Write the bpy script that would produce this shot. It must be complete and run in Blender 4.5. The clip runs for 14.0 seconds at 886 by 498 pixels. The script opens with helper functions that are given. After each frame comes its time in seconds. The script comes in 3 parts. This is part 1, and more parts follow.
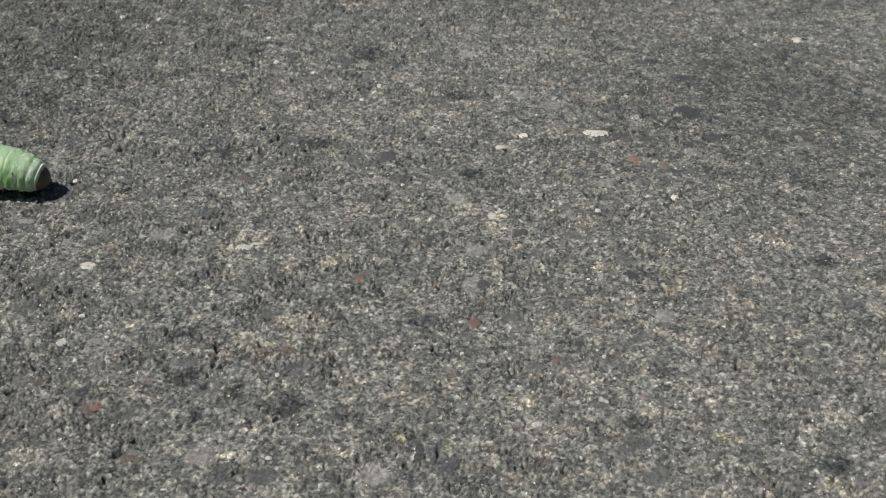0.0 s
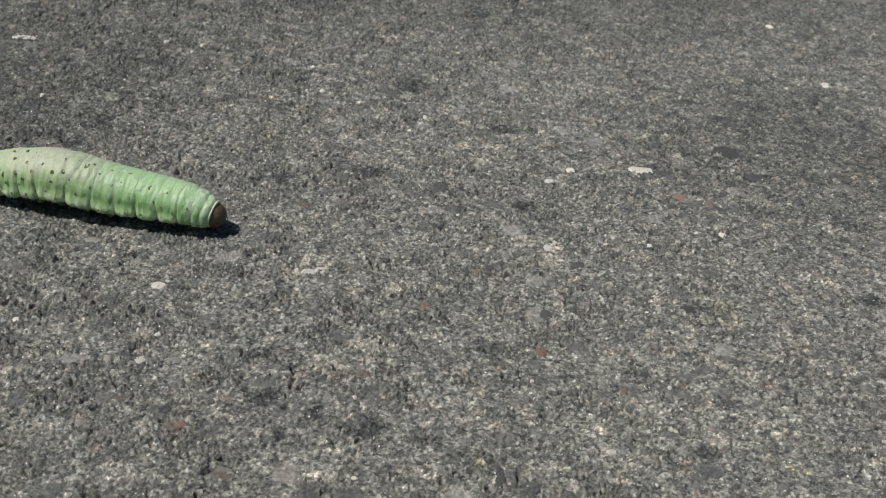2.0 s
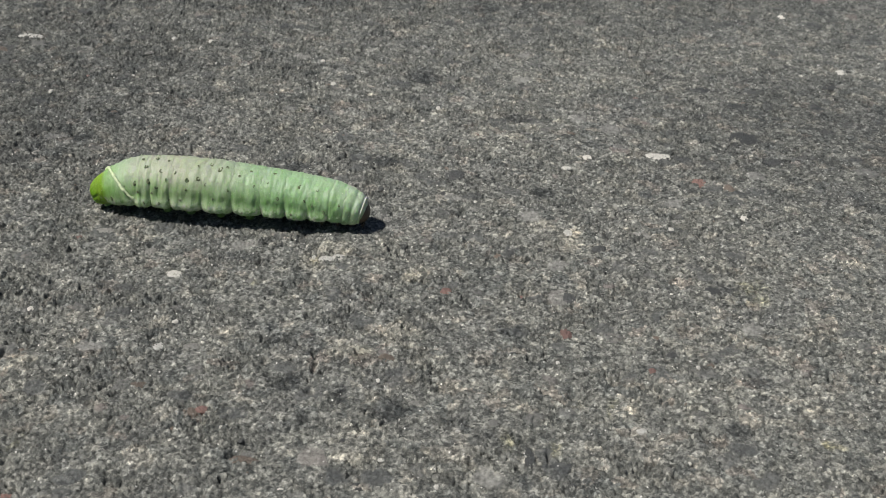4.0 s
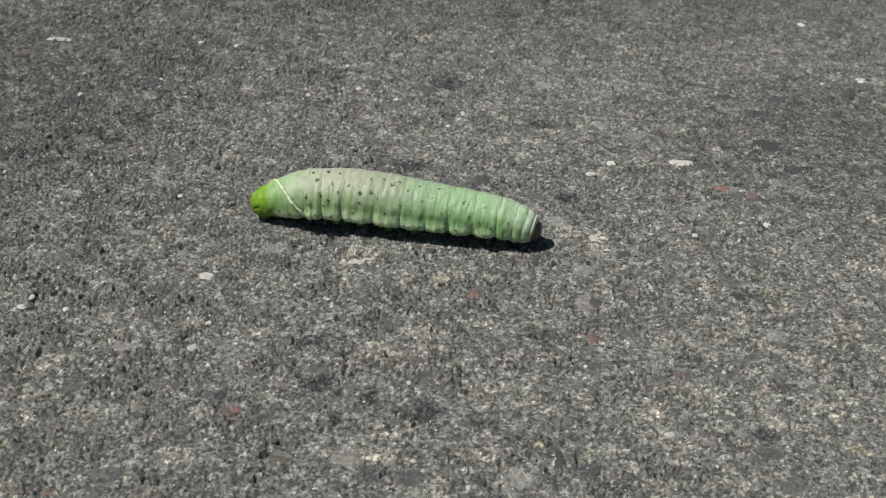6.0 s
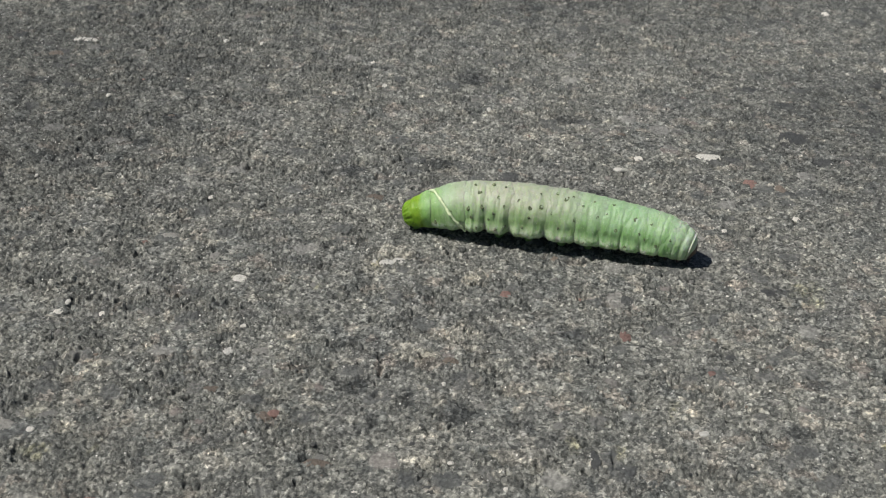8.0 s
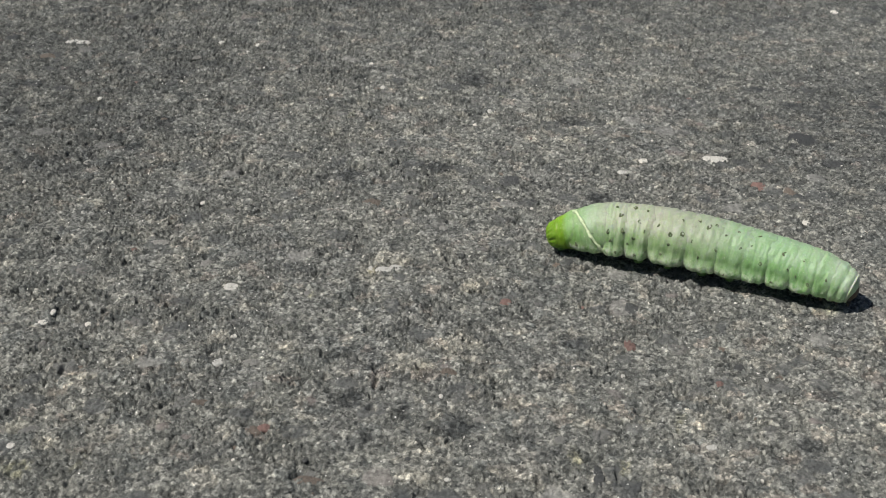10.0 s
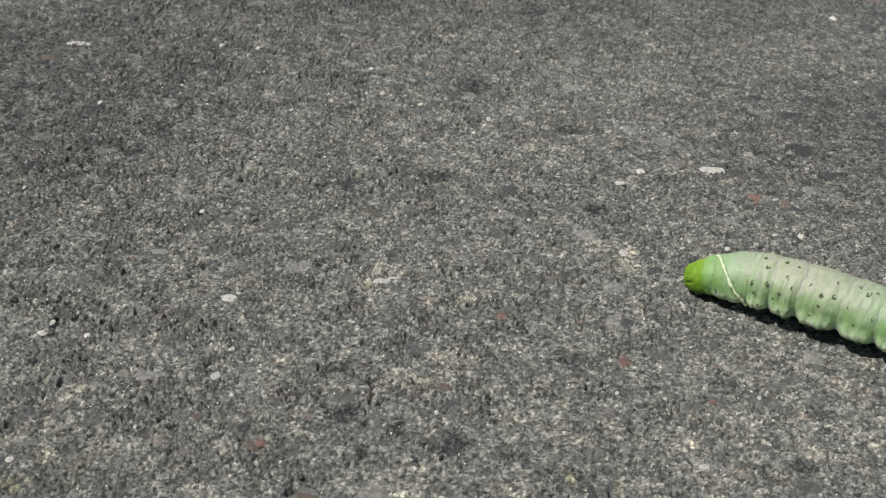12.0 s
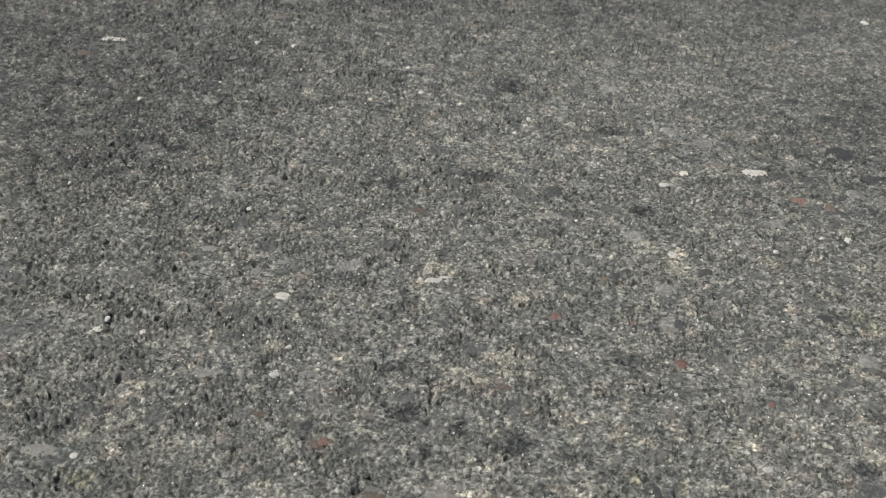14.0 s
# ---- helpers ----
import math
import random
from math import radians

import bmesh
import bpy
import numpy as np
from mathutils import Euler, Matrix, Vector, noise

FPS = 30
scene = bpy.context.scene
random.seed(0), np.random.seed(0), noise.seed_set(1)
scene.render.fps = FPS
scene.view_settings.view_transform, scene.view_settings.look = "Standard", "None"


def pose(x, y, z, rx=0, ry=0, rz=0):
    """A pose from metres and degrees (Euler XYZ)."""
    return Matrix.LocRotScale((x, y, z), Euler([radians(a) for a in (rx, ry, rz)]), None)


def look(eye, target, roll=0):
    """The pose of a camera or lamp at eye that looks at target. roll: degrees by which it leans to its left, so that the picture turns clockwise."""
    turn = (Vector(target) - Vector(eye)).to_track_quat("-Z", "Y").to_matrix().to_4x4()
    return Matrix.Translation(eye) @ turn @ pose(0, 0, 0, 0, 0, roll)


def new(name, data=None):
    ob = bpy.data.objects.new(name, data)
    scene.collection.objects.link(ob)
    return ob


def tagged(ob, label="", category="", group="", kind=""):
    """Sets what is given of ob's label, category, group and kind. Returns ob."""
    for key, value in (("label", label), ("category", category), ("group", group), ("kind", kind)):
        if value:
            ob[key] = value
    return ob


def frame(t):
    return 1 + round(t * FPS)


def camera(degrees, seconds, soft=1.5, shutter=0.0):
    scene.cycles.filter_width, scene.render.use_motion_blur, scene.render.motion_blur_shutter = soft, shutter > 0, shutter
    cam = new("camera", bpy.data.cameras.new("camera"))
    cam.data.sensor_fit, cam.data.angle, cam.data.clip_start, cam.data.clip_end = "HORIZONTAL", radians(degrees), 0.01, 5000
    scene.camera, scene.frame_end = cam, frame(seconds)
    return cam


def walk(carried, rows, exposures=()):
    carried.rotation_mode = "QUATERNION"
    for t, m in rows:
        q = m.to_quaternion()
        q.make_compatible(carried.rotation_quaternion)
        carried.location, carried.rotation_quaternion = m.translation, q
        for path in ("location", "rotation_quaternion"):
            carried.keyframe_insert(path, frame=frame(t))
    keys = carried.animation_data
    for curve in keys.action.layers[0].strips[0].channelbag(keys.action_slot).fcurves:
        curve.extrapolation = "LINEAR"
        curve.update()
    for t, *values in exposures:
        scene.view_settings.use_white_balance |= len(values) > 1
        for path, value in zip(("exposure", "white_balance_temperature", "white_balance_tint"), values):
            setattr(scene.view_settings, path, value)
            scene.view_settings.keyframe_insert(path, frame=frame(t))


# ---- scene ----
MM = 0.001

# ---- camera: held in the hand over the concrete ----
cam = camera(36.0, 14.0, soft=0.82)
cam.data.dof.use_dof, cam.data.dof.focus_distance, cam.data.dof.aperture_fstop = True, 0.295, 58.0
PATH = [
    (0, (0.03572, -0.28039, 0.15164), (0.03193, 0.02445, -0.02030), 1.67),
    (0.5, (0.02714, -0.28207, 0.15271), (0.02986, 0.02342, -0.01807), 3.46),
    (1, (0.02080, -0.28034, 0.15750), (0.02418, 0.02673, -0.01043), 3.98),
    (1.5, (0.01472, -0.28242, 0.15642), (0.01925, 0.02503, -0.01077), 4.21),
    (2, (0.01322, -0.28742, 0.15382), (0.01842, 0.02143, -0.01076), 4.10),
    (2.5, (0.01710, -0.29014, 0.15119), (0.02105, 0.01983, -0.01132), 4.15),
    (3, (0.02039, -0.28737, 0.15018), (0.02297, 0.02258, -0.01236), 3.19),
    (3.5, (0.01085, -0.28541, 0.14522), (0.01770, 0.02549, -0.01538), 3.17),
    (4, (0.00920, -0.28655, 0.14452), (0.01420, 0.02446, -0.01594), 3.23),
    (4.2, (0.00678, -0.28610, 0.14510), (0.01153, 0.02470, -0.01578), 3.34),
    (6.3, (0.00372, -0.29235, 0.14712), (0.00553, 0.01895, -0.01284), 3.51),
    (6.5, (0.00244, -0.29417, 0.15058), (0.00279, 0.01674, -0.01015), 3.54),
    (7, (-0.00023, -0.29353, 0.15300), (-0.00093, 0.01659, -0.00925), 3.76),
    (7.5, (0.00118, -0.29067, 0.15502), (-0.00068, 0.01791, -0.01014), 2.73),
    (7.7, (0.00104, -0.29030, 0.15236), (-0.00046, 0.01880, -0.01182), 2.59),
    (9.8, (0.00543, -0.28160, 0.14637), (0.00185, 0.02799, -0.01685), 1.77),
    (10, (0.00332, -0.28054, 0.14642), (0.00005, 0.02898, -0.01694), 2.03),
    (10.5, (0.00478, -0.27764, 0.14828), (0.00099, 0.03116, -0.01642), 2.10),
    (11, (0.01136, -0.27633, 0.14724), (0.00262, 0.03227, -0.01765), 1.51),
    (11.5, (0.01278, -0.27791, 0.14948), (0.00264, 0.03002, -0.01658), 1.28),
    (12, (0.00346, -0.27925, 0.15292), (0.00059, 0.02840, -0.01394), 2.60),
    (12.5, (-0.00243, -0.28038, 0.15538), (-0.00277, 0.02713, -0.01177), 3.21),
    (13, (-0.00368, -0.28364, 0.15469), (-0.00360, 0.02399, -0.01225), 2.98),
    (13.5, (-0.01052, -0.28387, 0.15256), (-0.01075, 0.02382, -0.01424), 3.01),
    (14, (-0.01056, -0.27933, 0.15197), (-0.01080, 0.02842, -0.01474), 3.43),
]
walk(cam, [(t, look(eye, target, roll)) for t, eye, target, roll in PATH])

# ---- light: clear sky and a high sun ----
SUN_FROM = Vector((-0.6, -0.18, 1.0))
world = bpy.data.worlds.new("clear_sky")
scene.world = world
world.use_nodes = True
sky = world.node_tree.nodes.new("ShaderNodeTexSky")
sky.sky_type, sky.sun_disc = "NISHITA", False
sky.sun_elevation = math.atan2(SUN_FROM.z, SUN_FROM.xy.length)
sky.sun_rotation = math.atan2(SUN_FROM.x, SUN_FROM.y)
world.node_tree.nodes["Background"].inputs[1].default_value = 0.045
world.node_tree.links.new(sky.outputs[0], world.node_tree.nodes["Background"].inputs[0])
sun = new("sun", bpy.data.lights.new("sun", "SUN"))
sun.data.energy, sun.data.angle, sun.data.color = 4.9, radians(0.53), (1.0, 0.965, 0.88)
sun.matrix_world = look(SUN_FROM, (0, 0, 0))
scene.view_settings.exposure = -0.25


# ---- materials ----
def node_tree(name):
    m = bpy.data.materials.new(name)
    m.use_nodes = True
    return m, m.node_tree.nodes, m.node_tree.links, m.node_tree.nodes["Principled BSDF"]


def ramp(nodes, links, source, stops, smooth=False):
    r = nodes.new("ShaderNodeValToRGB")
    r.color_ramp.interpolation = "EASE" if smooth else "LINEAR"
    while len(r.color_ramp.elements) < len(stops):
        r.color_ramp.elements.new(0.5)
    for e, (p, c) in zip(r.color_ramp.elements, stops):
        e.position, e.color = p, (*c, 1) if len(c) == 3 else (c[0], c[0], c[0], 1)
    links.new(source, r.inputs[0])
    return r.outputs[0]


def mixed(nodes, links, factor, a, b, blend="MIX"):
    n = nodes.new("ShaderNodeMix")
    n.data_type, n.blend_type = "RGBA", blend
    for sock, v in ((n.inputs[0], factor), (n.inputs[6], a), (n.inputs[7], b)):
        if hasattr(v, "is_linked"):
            links.new(v, sock)
        else:
            sock.default_value = v if isinstance(v, float) else (*v, 1)
    return n.outputs[2]


def noise_node(nodes, links, co, scale, detail=4.0, rough=0.55):
    n = nodes.new("ShaderNodeTexNoise")
    n.inputs["Scale"].default_value, n.inputs["Detail"].default_value, n.inputs["Roughness"].default_value = scale, detail, rough
    links.new(co, n.inputs["Vector"])
    return n.outputs[0]


def cells_node(nodes, links, co, scale, feature="F1"):
    n = nodes.new("ShaderNodeTexVoronoi")
    n.feature = feature
    n.inputs["Scale"].default_value = scale
    links.new(co, n.inputs["Vector"])
    return n


def bumped(nodes, links, bsdf, height, depth, strength=1.0):
    b = nodes.new("ShaderNodeBump")
    b.inputs["Distance"].default_value, b.inputs["Strength"].default_value = depth, strength
    links.new(height, b.inputs["Height"])
    links.new(b.outputs[0], bsdf.inputs["Normal"])


def attribute(nodes, name):
    n = nodes.new("ShaderNodeAttribute")
    n.attribute_name = name
    return n.outputs["Fac"]


def concrete_material():
    m, n, l, bsdf = node_tree("sandy_concrete")
    co = n.new("ShaderNodeTexCoord").outputs["Object"]
    stir = n.new("ShaderNodeTexNoise")
    stir.inputs["Scale"].default_value, stir.inputs["Detail"].default_value = 1500.0, 3.0
    l.new(co, stir.inputs["Vector"])
    shift = n.new("ShaderNodeVectorMath")
    shift.operation = "MULTIPLY_ADD"
    l.new(stir.outputs["Color"], shift.inputs[0])
    shift.inputs[1].default_value = (0.0005, 0.0005, 0.0005)
    l.new(co, shift.inputs[2])
    fine = cells_node(n, l, shift.outputs[0], 1500.0)
    sep = n.new("ShaderNodeSeparateColor")
    l.new(fine.outputs["Color"], sep.inputs[0])
    sand = ramp(n, l, attribute(n, "grain"), [(0.0, (0.06, 0.063, 0.063)), (0.35, (0.12, 0.123, 0.12)), (0.65, (0.19, 0.19, 0.182)), (0.9, (0.31, 0.307, 0.292)), (1.0, (0.39, 0.385, 0.367))])
    cement = ramp(n, l, sep.outputs[1], [(0.0, (0.16, 0.16, 0.153)), (0.6, (0.25, 0.249, 0.237)), (1.0, (0.36, 0.356, 0.338))])
    base = mixed(n, l, attribute(n, "paste"), sand, cement)
    crumbs = ramp(n, l, sep.outputs[0], [(0.0, (0.5, 0.51, 0.52)), (0.3, (0.8, 0.8, 0.8)), (0.7, (1.08, 1.08, 1.07)), (1.0, (1.58, 1.56, 1.52))])
    base = mixed(n, l, 1.0, base, crumbs, "MULTIPLY")
    speck = ramp(n, l, noise_node(n, l, co, 1250.0, 4.0, 0.8), [(0.3, (0.5,)), (0.5, (1.0,)), (0.7, (1.75,))])
    base = mixed(n, l, 1.0, base, speck, "MULTIPLY")
    spark = n.new("ShaderNodeSeparateColor")
    glint = cells_node(n, l, co, 1900.0)
    l.new(glint.outputs["Color"], spark.inputs[0])
    mica = mixed(n, l, 1.0, ramp(n, l, spark.outputs[2], [(0.988, (0.0,)), (0.99, (1.0,))]), ramp(n, l, glint.outputs["Distance"], [(0.25, (1.0,)), (0.45, (0.0,))]), "MULTIPLY")
    pebble = n.new("ShaderNodeSeparateColor")
    l.new(cells_node(n, l, co, 420.0).outputs["Color"], pebble.inputs[0])
    lumps = ramp(n, l, pebble.outputs[1], [(0.0, (0.74, 0.75, 0.77)), (0.2, (0.94, 0.94, 0.95)), (0.8, (1.04, 1.04, 1.03)), (1.0, (1.36, 1.32, 1.27))])
    base = mixed(n, l, 0.75, base, mixed(n, l, 1.0, base, lumps, "MULTIPLY"))
    bend = n.new("ShaderNodeVectorMath")
    bend.operation = "MULTIPLY_ADD"
    wob = n.new("ShaderNodeTexNoise")
    wob.inputs["Scale"].default_value, wob.inputs["Detail"].default_value = 420.0, 4.0
    l.new(co, wob.inputs["Vector"])
    l.new(wob.outputs["Color"], bend.inputs[0])
    bend.inputs[1].default_value = (0.005, 0.005, 0.005)
    l.new(co, bend.inputs[2])
    flake = n.new("ShaderNodeSeparateColor")
    l.new(cells_node(n, l, bend.outputs[0], 230.0).outputs["Color"], flake.inputs[0])
    tint = ramp(n, l, flake.outputs[2], [(0.0, (0.76, 0.78, 0.8)), (0.1, (0.84, 0.86, 0.88)), (0.16, (1.0, 1.0, 1.0)), (0.84, (1.0, 1.0, 1.0)),
                                        (0.9, (1.24, 1.2, 1.16)), (0.96, (1.2, 1.1, 1.07)), (1.0, (1.36, 1.33, 1.27))])
    base = mixed(n, l, 1.0, base, tint, "MULTIPLY")
    drift = ramp(n, l, noise_node(n, l, co, 190.0, 5.0, 0.7), [(0.3, (0.9, 0.91, 0.915)), (0.5, (1.0, 1.0, 1.0)), (0.7, (1.1, 1.095, 1.08))])
    base = mixed(n, l, 1.0, base, drift, "MULTIPLY")
    broad = ramp(n, l, noise_node(n, l, co, 40.0, 5.0, 0.6), [(0.3, (0.93, 0.94, 0.95)), (0.5, (0.985, 1.0, 0.985)), (0.7, (1.05, 1.05, 1.02))])
    base = mixed(n, l, 1.0, base, broad, "MULTIPLY")
    flats = ramp(n, l, attribute(n, "pebble_tone"), [(0.0, (0.085, 0.09, 0.094)), (0.45, (0.15, 0.152, 0.15)), (0.75, (0.19, 0.183, 0.178)), (0.85, (0.24, 0.2, 0.19)), (0.9, (0.32, 0.315, 0.3))])
    flats = mixed(n, l, 1.0, flats, ramp(n, l, noise_node(n, l, co, 900.0, 4.0, 0.7), [(0.3, (0.75,)), (0.7, (1.4,))]), "MULTIPLY")
    base = mixed(n, l, attribute(n, "pebble"), base, flats)
    base = mixed(n, l, attribute(n, "warm"), base, mixed(n, l, 1.0, base, (1.8, 1.71, 1.6), "MULTIPLY"))
    base = mixed(n, l, attribute(n, "slate"), base, mixed(n, l, 1.0, base, (0.27, 0.29, 0.325), "MULTIPLY"))
    base = mixed(n, l, attribute(n, "moss"), base, mixed(n, l, 1.0, base, (1.2, 1.17, 0.92), "MULTIPLY"))
    base = mixed(n, l, mica, base, (0.82, 0.81, 0.78))
    l.new(base, bsdf.inputs["Base Color"])
    bsdf.inputs["Roughness"].default_value = 0.86
    bsdf.inputs["Specular IOR Level"].default_value = 0.3
    height = noise_node(n, l, co, 1600.0, 4.0, 0.75)
    bumped(n, l, bsdf, height, 0.0005, 1.0)
    return m


def world_place(nodes, links):
    """The place on the still ground, so that grain keeps its size on stones of all sizes."""
    return nodes.new("ShaderNodeNewGeometry").outputs["Position"]


def stone_material(name, dark, light, rough=0.65, least=0.72):
    m, n, l, bsdf = node_tree(name)
    info = n.new("ShaderNodeObjectInfo").outputs["Random"]
    tone = mixed(n, l, noise_node(n, l, world_place(n, l), 1100.0, 5.0, 0.75), dark, light)
    tone = mixed(n, l, 1.0, tone, ramp(n, l, info, [(0.0, (least, least, least)), (1.0, (1.25, 1.22, 1.18))]), "MULTIPLY")
    l.new(tone, bsdf.inputs["Base Color"])
    bsdf.inputs["Roughness"].default_value = rough
    bumped(n, l, bsdf, noise_node(n, l, world_place(n, l), 1700.0, 5.0, 0.75), 0.0007, 1.0)
    return m


def skin_material(name, flank, back, amount, rough=0.45, bump=0.0002):
    """Soft larval skin: green flanks that turn paler with height towards the back, upright wrinkles and fine whitish
    granulation.
    flank and back: one colour, or stops of (place along the body, colour)."""
    m, n, l, bsdf = node_tree(name)
    co = n.new("ShaderNodeTexCoord").outputs["Object"]
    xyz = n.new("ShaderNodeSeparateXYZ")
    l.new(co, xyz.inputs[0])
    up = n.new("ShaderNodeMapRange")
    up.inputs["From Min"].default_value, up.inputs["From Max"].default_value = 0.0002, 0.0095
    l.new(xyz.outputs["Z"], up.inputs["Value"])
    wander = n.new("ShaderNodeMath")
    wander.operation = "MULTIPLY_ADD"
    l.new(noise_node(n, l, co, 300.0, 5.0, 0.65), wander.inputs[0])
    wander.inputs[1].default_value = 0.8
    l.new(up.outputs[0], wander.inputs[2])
    # mixes the back colour in by height, roughened by noise
    paling = ramp(n, l, wander.outputs[0], [(0.36, (0.0,)), (1.0, (amount,))], True)
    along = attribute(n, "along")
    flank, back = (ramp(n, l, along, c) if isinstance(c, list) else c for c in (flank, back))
    tone = mixed(n, l, paling, flank, back)
    blotch = ramp(n, l, noise_node(n, l, co, 520.0, 6.0, 0.7), [(0.3, (0.86, 0.89, 0.82)), (0.5, (1.0, 1.0, 1.0)), (0.7, (1.09, 1.07, 1.1))])
    tone = mixed(n, l, 1.0, tone, blotch, "MULTIPLY")
    squeeze = n.new("ShaderNodeMapping")
    squeeze.inputs["Scale"].default_value = (1.7, 0.4, 0.4)
    l.new(co, squeeze.inputs["Vector"])
    wrinkle = noise_node(n, l, squeeze.outputs[0], 900.0, 5.0, 0.7)
    streak = ramp(n, l, wrinkle, [(0.34, (0.78, 0.83, 0.7)), (0.52, (1.0, 1.0, 0.98)), (0.68, (1.14, 1.1, 1.12))])
    low = ramp(n, l, wander.outputs[0], [(0.45, (0.85,)), (0.85, (0.3,))], True)
    tone = mixed(n, l, low, tone, mixed(n, l, 1.0, tone, streak, "MULTIPLY"))
    hem = mixed(n, l, 1.0, attribute(n, "hem"), ramp(n, l, noise_node(n, l, co, 700.0, 5.0, 0.75), [(0.4, (0.0,)), (0.56, (1.0,))]), "MULTIPLY")
    tone = mixed(n, l, hem, tone, (0.6, 0.68, 0.5))
    pale = ramp(n, l, cells_node(n, l, co, 1500.0).outputs["Distance"], [(0.0, (0.55,)), (0.17, (0.0,))])
    tone = mixed(n, l, pale, tone, (0.66, 0.76, 0.54))
    l.new(tone, bsdf.inputs["Base Color"])
    bsdf.inputs["Roughness"].default_value = rough
    bsdf.inputs["Specular IOR Level"].default_value = 0.35
    bsdf.inputs["Subsurface Weight"].default_value = 0.6
    bsdf.inputs["Subsurface Radius"].default_value = (0.6, 1.0, 0.35)
    bsdf.inputs["Subsurface Scale"].default_value = 0.0018
    height = mixed(n, l, low, noise_node(n, l, co, 1100.0, 5.0, 0.65), wrinkle)
    bumped(n, l, bsdf, height, bump * 2, 0.9)
    return m


def plain_material(name, rgb, rough=0.6):
    m, n, l, bsdf = node_tree(name)
    co = n.new("ShaderNodeTexCoord").outputs["Object"]
    shade = ramp(n, l, noise_node(n, l, co, 1500.0, 4.0, 0.6), [(0.3, (0.7,)), (0.7, (1.25,))])
    l.new(mixed(n, l, 1.0, rgb, shade, "MULTIPLY"), bsdf.inputs["Base Color"])
    bsdf.inputs["Roughness"].default_value = rough
    bumped(n, l, bsdf, noise_node(n, l, co, 2500.0), 0.0001, 0.7)
    return m


CONCRETE = concrete_material()
STONE = {
    "pale": stone_material("pale_quartz", (0.5, 0.49, 0.47), (0.86, 0.84, 0.8), 0.5, 0.9),
    "grey": stone_material("grey_grit", (0.2, 0.2, 0.195), (0.33, 0.325, 0.31)),
    "dark": stone_material("dark_basalt", (0.045, 0.049, 0.053), (0.125, 0.129, 0.132), 0.75),
    "brown": stone_material("brown_grit", (0.13, 0.105, 0.09), (0.24, 0.2, 0.17)),
    "red": stone_material("red_brick_grit", (0.16, 0.1, 0.092), (0.32, 0.2, 0.178)),
}
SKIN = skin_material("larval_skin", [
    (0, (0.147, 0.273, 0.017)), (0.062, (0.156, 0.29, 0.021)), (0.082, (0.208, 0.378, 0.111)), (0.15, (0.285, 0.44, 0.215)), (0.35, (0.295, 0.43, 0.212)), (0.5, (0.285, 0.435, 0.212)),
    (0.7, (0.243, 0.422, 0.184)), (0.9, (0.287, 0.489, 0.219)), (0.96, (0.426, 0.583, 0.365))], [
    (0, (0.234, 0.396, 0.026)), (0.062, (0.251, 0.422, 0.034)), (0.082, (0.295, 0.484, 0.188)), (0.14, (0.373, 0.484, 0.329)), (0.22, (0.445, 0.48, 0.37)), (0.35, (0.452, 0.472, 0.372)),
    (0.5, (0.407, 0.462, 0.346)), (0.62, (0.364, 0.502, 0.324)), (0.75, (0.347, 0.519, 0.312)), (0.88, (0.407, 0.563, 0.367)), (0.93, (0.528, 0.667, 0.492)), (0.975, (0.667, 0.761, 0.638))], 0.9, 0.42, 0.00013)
SKIN_LEG = skin_material("proleg_skin", (0.17, 0.3, 0.1), (0.26, 0.42, 0.17), 0.6)
RIM = skin_material("rim_skin", (0.48, 0.6, 0.4), (0.68, 0.78, 0.62), 1.0)
LINE = plain_material("cream_line", (0.68, 0.78, 0.5), 0.55)
MARK = plain_material("dark_mark", (0.145, 0.175, 0.095), 0.7)
CAPSULE = plain_material("brown_capsule", (0.095, 0.07, 0.045), 0.5)
GRANULE = plain_material("white_granule", (0.62, 0.72, 0.5), 0.5)


# ---- builders ----
def part(name, bm, material, parent=None, label="", smooth=True):
    """Links a bmesh as one mesh object under a thing or a part."""
    me = bpy.data.meshes.new(name)
    bm.to_mesh(me)
    bm.free()
    me.materials.append(material)
    if smooth:
        me.shade_smooth()
    ob = new(name, me)
    ob.parent = parent
    if label:
        ob["label"] = label
    return ob


def ring_surface(bm, rows):
    """Skins rows of points, each a closed ring, and caps both ends."""
    made = [[bm.verts.new(p) for p in row] for row in rows]
    for a, b in zip(made, made[1:]):
        for i in range(len(a)):
            j = (i + 1) % len(a)
            bm.faces.new((a[i], a[j], b[j], b[i]))
    bm.faces.new(list(reversed(made[0])))
    bm.faces.new(made[-1])
    bmesh.ops.recalc_face_normals(bm, faces=bm.faces)


def tube(bm, points, radius, sides=6):
    """A round cord through the points."""
    rows = []
    for i, p in enumerate(points):
        along = (points[min(i + 1, len(points) - 1)] - points[max(i - 1, 0)]).normalized()
        side = along.cross(Vector((0.3, 0.2, 1))).normalized()
        other = along.cross(side)
        r = radius(i / (len(points) - 1)) if callable(radius) else radius
        rows.append([p + r * (math.cos(a) * side + math.sin(a) * other) for a in (2 * math.pi * k / sides for k in range(sides))])
    ring_surface(bm, rows)


# ---- the concrete ground: one sheet, finest where the camera looks ----
rng = np.random.default_rng(7)
TABLES = [rng.random((4, 512, 512)) for _ in range(6)]


